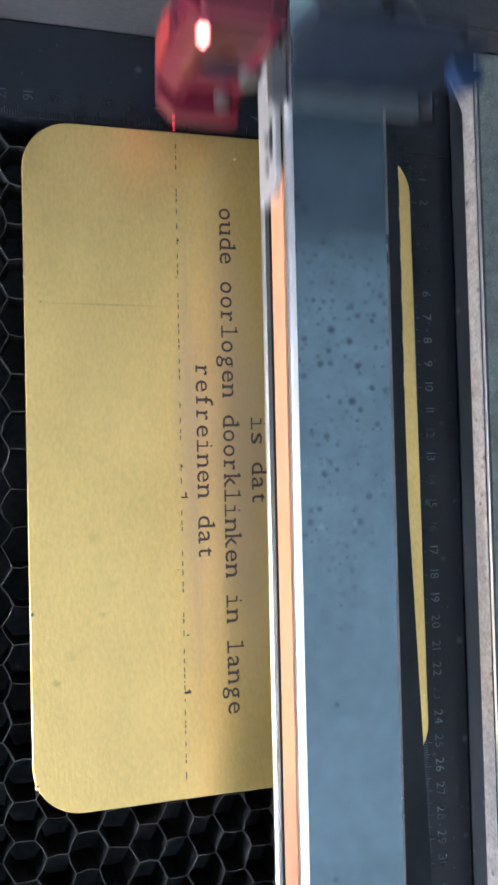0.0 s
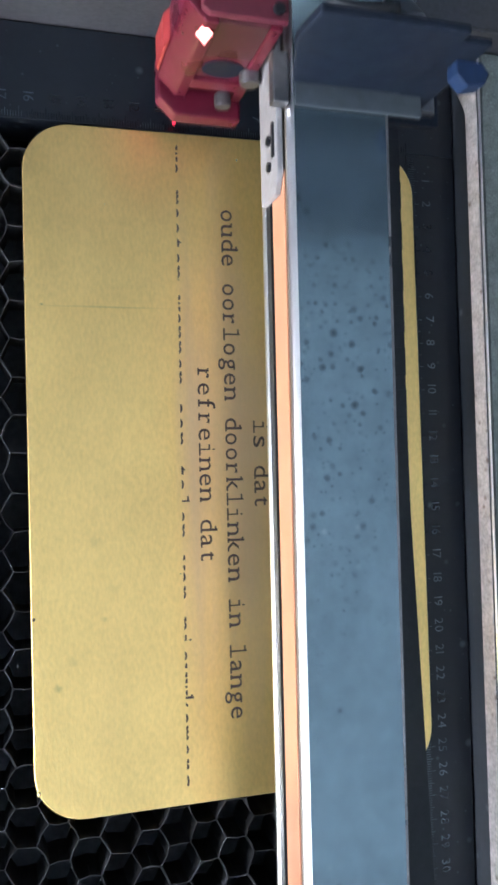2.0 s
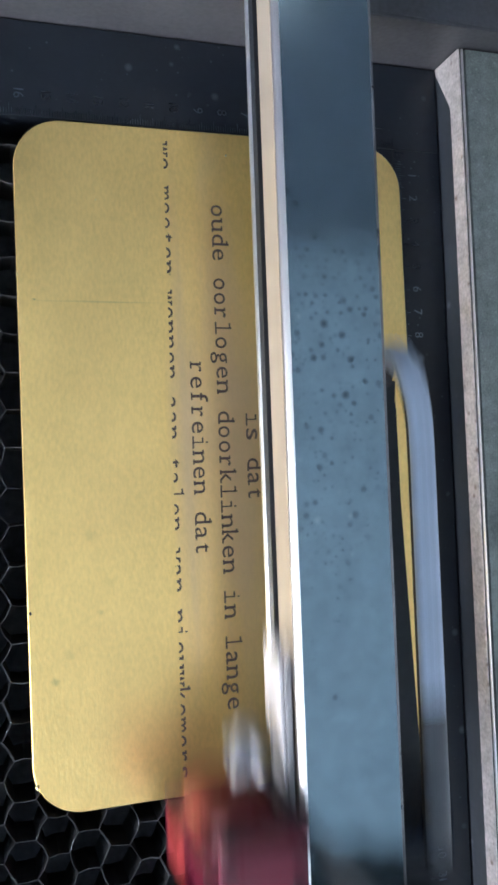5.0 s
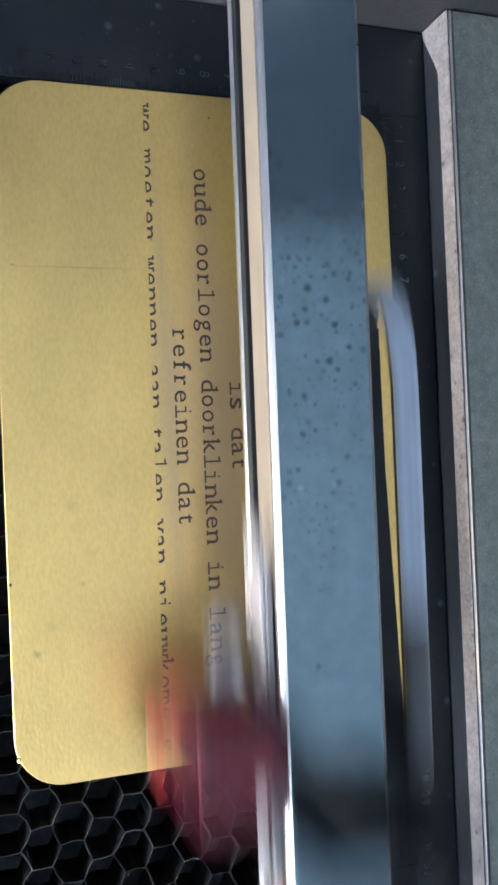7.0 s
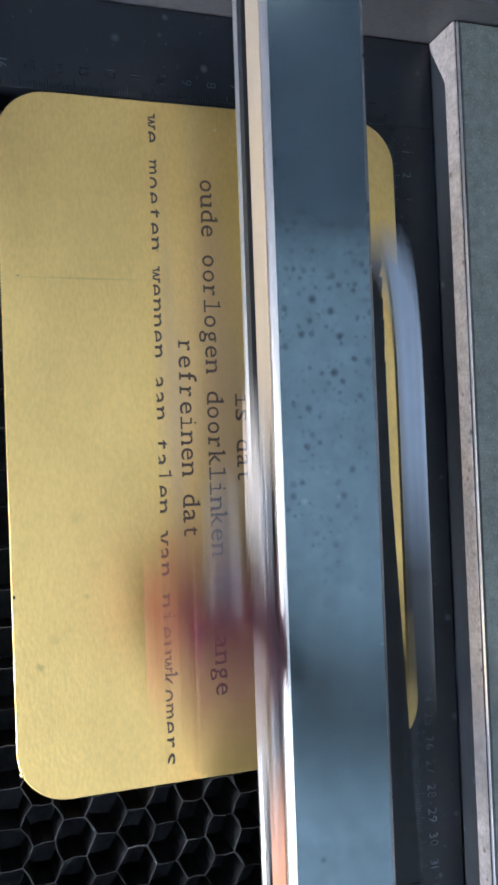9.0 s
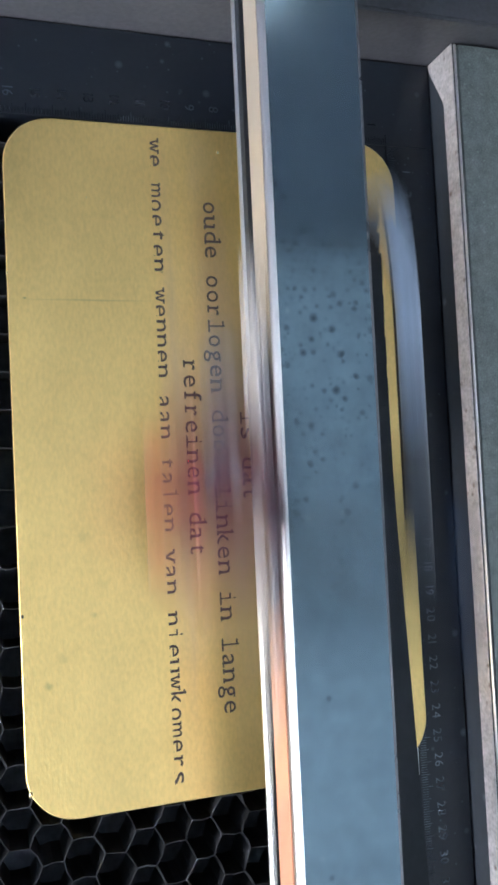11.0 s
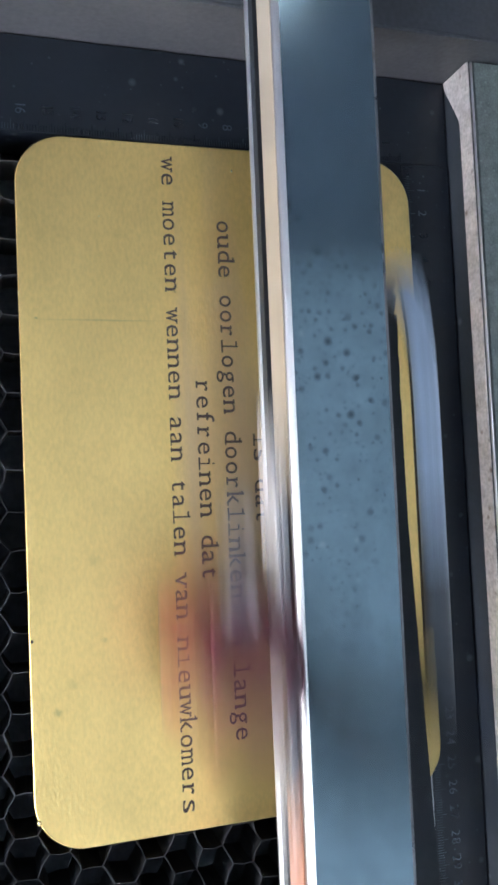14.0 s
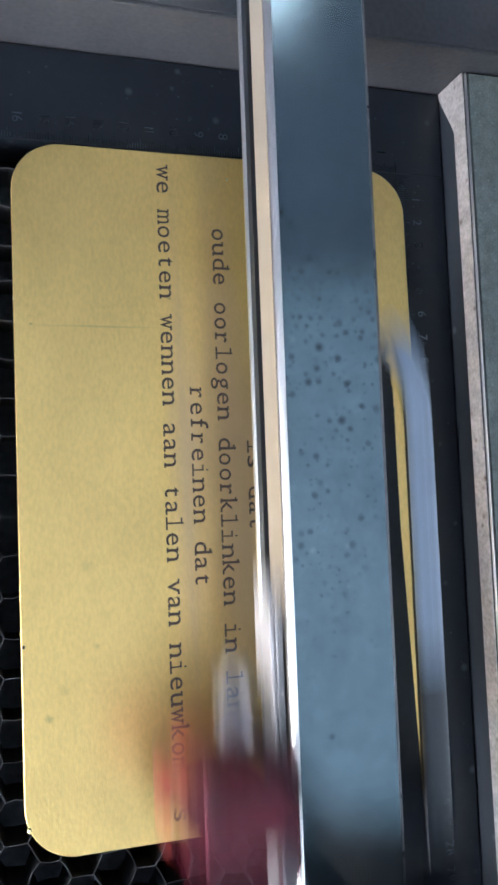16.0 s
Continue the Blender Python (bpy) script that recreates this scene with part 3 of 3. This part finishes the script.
# black strip set proud of the rail: the recess's shade as a colour
part("groove_back", box(GX0, GX1, 0.0821, 0.0855, 0.0452, 0.0496), BLACKM, gantry, "black strip that stands for the groove's shade")

# ======== the laser head: built round the spot where the beam falls ========
head = thing("laser_head", "red anodised laser head on a silver carriage", "laser head")
HY = 0.0567
part("rear_panel", prism([(0.056, 0.020), (0.077, 0.020), (0.077, 0.078), (0.054, 0.078), (0.050, 0.072), (0.052, 0.028)], "x", -0.0270, -0.0230, 0.0006), RED, head)
part("rear_rim", prism([(-0.0272, 0.0760), (-0.0312, 0.0740), (-0.0318, 0.0600), (-0.0304, 0.0545), (-0.0268, 0.0508), (-0.0215, 0.0485), (-0.0215, 0.0500), (-0.0260, 0.0520), (-0.0272, 0.0550)], "z", 0.034, 0.058, 0.0012), ROSE, head, "light red rounded rim")
part("front_column", prism([(-0.0230, 0.050), (-0.0185, 0.046), (-0.007, 0.046), (-0.0002, 0.0525), (-0.0002, 0.0565), (-0.0230, 0.0565)], "z", 0.026, 0.078, 0.0008), RED, head)
part("rear_column", box(-0.0230, -0.0002, 0.073, 0.077, 0.026, 0.078, 0.0008), RED, head)
part("upper_block", box(-0.0230, -0.0007, 0.0565, 0.073, 0.056, 0.078, 0.0008), MAROON, head)
part("middle_bar", box(-0.0230, 0.0002, 0.0560, 0.074, 0.0345, 0.0405, 0.0006), RED, head)
part("face_plate", box(-0.0030, -0.0012, 0.0568, 0.0728, 0.0408, 0.0558, 0.0004), RED, head)
# dark disc on a closed plate: the darkness inside an oval hole
oval = cyl(1.0, (0, 0, 0), (0, 0, 0.0006), seg=28)
bmesh.ops.transform(oval, verts=oval.verts, matrix=Matrix.Translation((-0.0013, 0.0650, 0.0484)) @ Matrix.Rotation(math.pi / 2, 4, "Y") @ Matrix.Diagonal((0.0058, 0.0074, 1, 1)))
part("oval_port", oval, UPRIGHTM, head, "dark oval disc for the darkness of an opening")
part("front_bevel", prism([(0.0460, 0.030), (0.0446, 0.033), (0.0446, 0.048), (0.0460, 0.053)], "x", -0.0180, -0.0065, 0.0004), ROSE, head, "rounded front edge in a red lightened as if window-lit")
part("base_plate", prism([(-0.0170, 0.047), (-0.001, 0.047), (0.0055, 0.0535), (0.0055, 0.078), (-0.0170, 0.078)], "z", 0.0165, 0.0235, 0.0008), RED, head)
part("top_cover", prism([(-0.0255, 0.0505), (-0.0035, 0.0505), (-0.0015, 0.053), (-0.0015, 0.078), (-0.0255, 0.078)], "z", 0.0782, 0.0812, 0.0006), TOPRED, head)
part("top_ridge", box(-0.0225, -0.0185, 0.0560, 0.0765, 0.0812, 0.0824, 0.0004), RED, head)
part("nozzle", cyl(0.0026, (-0.0015, HY + 0.002, 0.0085), (-0.0015, HY + 0.002, 0.0168), 0.0055, bevel=0.0003), BLACKM, head, "short dark nozzle", smooth=False)
part("laser_spot", cyl(0.0006, (0, HY, PT + 0.0002), (0, HY, PT + 0.0004), seg=12), GLOW, head, "glowing red laser spot")
for x, y in ((-0.0225, 0.0535), (-0.0050, 0.0745), (-0.0155, 0.0745)):
    part("bolt", cyl(0.0019, (x, y, 0.0810), (x, y, 0.0830), bevel=0.0003), BLACKM, head, "dark bolt head")
part("side_knob", cyl(0.0030, (-0.001, 0.0695, 0.030), (0.0040, 0.0695, 0.030), bevel=0.0005), DARKSTEEL, head, "steel knob")
# extra facet, paler than RED and tilted, for the head's bright highlight
facet = box(-0.0022, 0.0022, -0.0024, 0.0024, -0.0006, 0.0006, 0.0003)
bmesh.ops.transform(facet, verts=facet.verts, matrix=Matrix.Translation((0.0006, 0.0530, 0.0725)) @ Vector((0.56, -0.55, 0.62)).to_track_quat("Z", "Y").to_matrix().to_4x4())
part("polished_facet", facet, POLISHED, head, "added polished corner facet, paled and tilted to glint with the window")
part("side_knob", cyl(0.0036, (-0.001, 0.0745, 0.048), (0.0035, 0.0745, 0.048), bevel=0.0005), DARKSTEEL, head, "steel knob")
for ob in head.children:
    ob.data.transform(Matrix.Translation((0, -0.0012, 0)))          # the red body stands off the carriage
carriage = part("carriage_plate", prism([(-0.0765, 0.0455), (0.0455, 0.0455), (0.0455, 0.0605), (0.039, 0.064), (-0.0765, 0.064)], "y", 0.0774, 0.0796, 0.0005), CARR, head, "dull silver carriage plate")
for x in (-0.026, -0.020, 0.026, 0.035):
    part("bolt", cyl(0.0017, (x, 0.0764, 0.056), (x, 0.0776, 0.056), bevel=0.0002), BLACKM, carriage, "dark bolt head")
part("cover_strip", box(-0.0763, -0.0530, 0.0757, 0.0773, 0.0470, 0.0630, 0.0005), PALE, carriage, "pale cover strip")
part("cover_strip", box(-0.0528, -0.0300, 0.0763, 0.0773, 0.0520, 0.0632, 0.0004), PALE, carriage, "pale cover strip")
part("rail_wiper", box(-0.0763, -0.0735, 0.0774, 0.0799, 0.0642, 0.0660, 0.0004), CARR, carriage, "small grey wiper")
# black bar laid on the closed plate: the darkness inside a slot
part("slot", box(0.0215, 0.0330, 0.0767, 0.0775, 0.0595, 0.0615, 0.0002), BLACKM, carriage, "black bar for the darkness of a slot")
# added band that travels along: the rail's changing peach reflection as a colour
part("drive_belt", box(0.0380, 0.3020, 0.0797, 0.0803, 0.0508, 0.0636, 0.0002), RAIL_BAND, carriage, "added flat peach band that tints the rail beyond the carriage")
part("corner_bracket", box(0.001, 0.018, 0.0750, 0.0804, 0.0642, 0.0690, 0.0006), DARKSTEEL, head, "silver corner bracket")
part("clamp_flange", box(0.0075, 0.0180, 0.0824, 0.128, 0.0668, 0.0688, 0.0005), CLAMPM, head, "thin grey clamp")
part("upright", prism([(0.0820, 0.0688), (0.1230, 0.0688), (0.1230, 0.110), (0.0760, 0.110), (0.0740, 0.094)], "x", 0.0080, 0.0110, 0.0008), UPRIGHTM, head, "dark upright bracket")
part("rear_arm", box(0.0085, 0.0110, 0.1195, 0.1330, 0.055, 0.105, 0.0008), UPRIGHTM, head, "dark rear arm")
part("connector", prism([(0.0110, 0.1262), (0.0155, 0.1262), (0.0192, 0.1298), (0.0180, 0.1360), (0.0145, 0.1378), (0.0110, 0.1350)], "z", 0.089, 0.0955, 0.0007), BLUE, head, "blue plastic connector")
part("chain_bracket", prism([(0.0080, 0.1232), (0.0080, 0.1500), (-0.0120, 0.1500), (-0.0160, 0.1482), (-0.0178, 0.1445), (-0.0165, 0.1400), (-0.0120, 0.1370), (-0.0030, 0.1330), (0.0010, 0.1232)], "z", 0.0370, 0.0410, 0.0008), UPRIGHTM, head, "dark rounded chain bracket")
elbow = part("elbow_fitting", cyl(0.0036, (-0.0405, 0.0618, 0.038), (-0.0405, 0.0618, 0.0560), seg=16, bevel=0.0008), FITTING, head, "grey plastic elbow fitting")
part("elbow_cap", prism([(-0.0520, 0.0597), (-0.0484, 0.0683), (-0.0420, 0.0661), (-0.0424, 0.0625), (-0.0361, 0.0619), (-0.0356, 0.0561), (-0.0456, 0.0576)], "z", 0.0535, 0.0600, 0.0010), FITTING, elbow)
part("elbow_arm", cyl(0.0030, (-0.0455, 0.0650, 0.0575), (-0.0390, 0.0690, 0.0610), bevel=0.0004), FITTING, elbow)
part("elbow_collar", cyl(0.0038, (-0.0405, 0.0680, 0.0602), (-0.0385, 0.0693, 0.0613), bevel=0.0004), DARKSTEEL, elbow, "grey push-in collar")
part("elbow_nut", cyl(0.0040, (-0.0330, 0.0690, 0.033), (-0.0330, 0.0690, 0.0460), seg=6, bevel=0.0003), SILVER, elbow, "small metal nut")
part("elbow_stem", box(-0.0415, -0.0310, 0.0600, 0.0700, 0.0350, 0.0390, 0.0006), DARKSTEEL, elbow, "dark mounting tab")
for ob in [elbow, *elbow.children]:
    ob.data.transform(Matrix.Translation((-0.0433, 0.0665, 0.056)) @ Matrix.Diagonal((0.82, 0.82, 0.9, 1)) @ Matrix.Translation((0.0425, -0.0640, -0.056)))
part("air_tube", pipe([(-0.0408, 0.0704, 0.0605), (-0.0345, 0.0738, 0.067), (-0.0245, 0.0790, 0.075), (-0.0136, 0.0868, 0.081), (-0.004, 0.095, 0.090), (0.0020, 0.103, 0.102)], 0.0020), BLACKM, head, "thin dark air tube", smooth=True)

# ======== the cable chain that trails behind the head in a loop ========
hose = thing("cable_chain", "flat pale blue and black cable chain looped behind the beam", "cable chain")
LINK = 0.0085
CH_Y0, CH_Y1, CH_TOP, BEND_R = 0.1366, 0.1468, 0.045, 0.0158
segments = []


def chain_link(i):
    """One link about its own middle: a black inner strip under a pale outer cover."""
    ln = LINK * 1.35
    w = (CH_Y1 - CH_Y0) / 2
    ob = part("link", box(-ln / 2, ln / 2, -w * (1.0 if i % 2 else 0.97), w * (1.0 if i % 2 else 0.97), -0.0026 if i % 2 else -0.0025, -0.0003, 0.0004), BLACKM, hose)
    g = 1.0 if i % 2 else 0.965
    arch = [(g * w * math.cos(math.radians(k)), g * 0.0034 * math.sin(math.radians(k)) - 0.0004) for k in range(0, 181, 12)]
    # six grey covers: the sleeve, lengthened for the head's shade on the chain
    part("cover", prism(arch, "x", -ln / 2, ln / 2), SLEEVE_SHADE if i < 6 else HOSEM, ob, "grey cover" if i < 6 else "pale blue cover")
    segments.append((ob, i))


for i in range(30):
    chain_link(i)
part("fixed_run", prism([(0.112, 0.0136), (0.150, 0.0142), (0.260, 0.0225), (0.300, 0.0260), (0.300, 0.0284), (0.260, 0.0249), (0.150, 0.0164), (0.112, 0.0159)], "y", CH_Y0 - 0.006, CH_Y1, 0.0003), BLACKM, hose, "black fixed end of the band")
part("anchor", box(0.300, 0.316, CH_Y0 - 0.012, CH_Y1, 0.0255, 0.0290, 0.0006), BLACKM, hose, "black anchor bracket")



# ======== what moves ========
PERIOD, CROSS = 0.40384, 0.0897
MID_X, SWING = 0.1405, 0.1455
AXIS = -0.45           # degrees by which the gantry's axis turns against the plate


def gantry_shift(t):
    return -0.00024 * t


def head_x(t):
    a = 2 * math.pi * (t - CROSS) / PERIOD
    return MID_X + SWING * (math.sin(a) + 0.062 * math.sin(3 * a)) / 0.938     # it lingers where it turns


def link_place(s, xc):
    """A link s metres behind the head: x, z and turn, on the upper run, round the bend, or on the lower run."""
    bend = 0.1138 + 0.5 * (xc - 0.284)
    x = xc + 0.004 - s
    if x >= bend:
        return x, CH_TOP, 0.0
    u = (bend - x) / BEND_R
    if u <= math.pi:
        return bend - BEND_R * math.sin(u), CH_TOP - BEND_R * (1 - math.cos(u)), -u
    x = bend + (u - math.pi) * BEND_R
    return x, CH_TOP - 2 * BEND_R, -math.pi


def sideways(d):
    """The chain swings towards the beam as it nears its bend, d metres ahead of it: sideways shift and yaw."""
    u = min(max((d + 0.012) / 0.030, 0.0), 1.0)
    return -0.0050 * (1 - u) ** 2, math.degrees(math.atan(0.012 * (1 - u) / 0.030))


def motions():
    """The gantry creeps forward line by line, the head runs to and fro, the burnt strips appear."""
    times = [k / FPS for k in range(0, 16 * FPS + 1)]
    walk(gantry, [(t, pose(0, gantry_shift(t), 0, 0, 0, AXIS)) for t in (0.0, 4.0, 8.0, 12.0, 16.0)])
    walk(head, [(t, pose(head_x(t), gantry_shift(t) + 0.0017 + math.sin(math.radians(AXIS)) * (head_x(t) - 0.14), 0, 0, 0, AXIS)) for t in times])
    walk(hose, [(t, pose(0, gantry_shift(t) + 0.0022, 0, 0, 0, AXIS)) for t in (0.0, 4.0, 8.0, 12.0, 16.0)])
    for ob, i in segments:
        rows = []
        for t in times:
            x, z, a = link_place((i + 0.5) * LINK, head_x(t))
            y, yaw = sideways(x - 0.1138 - 0.5 * (head_x(t) - 0.284)) if a > -1.6 else (-0.0050 * (math.pi + a) / (math.pi - 1.6), 0.0)
            rows.append((t, pose(x, (CH_Y0 + CH_Y1) / 2 + y, z, 0, math.degrees(a), yaw)))
        walk(ob, rows)
    for i, ob in strips:
        up = ob.matrix_basis.copy()
        down = Matrix.Translation((0, 0, -0.0016)) @ up
        at = min((i - 1) * 0.60, 15.5)
        if i < 2:
            walk(ob, [(0.0, up), (16.0, up)])
        else:
            walk(ob, [(0.0, down), (max(at - 0.1, 0.04), down), (at + 0.1, up), (16.0, up)])


motions()
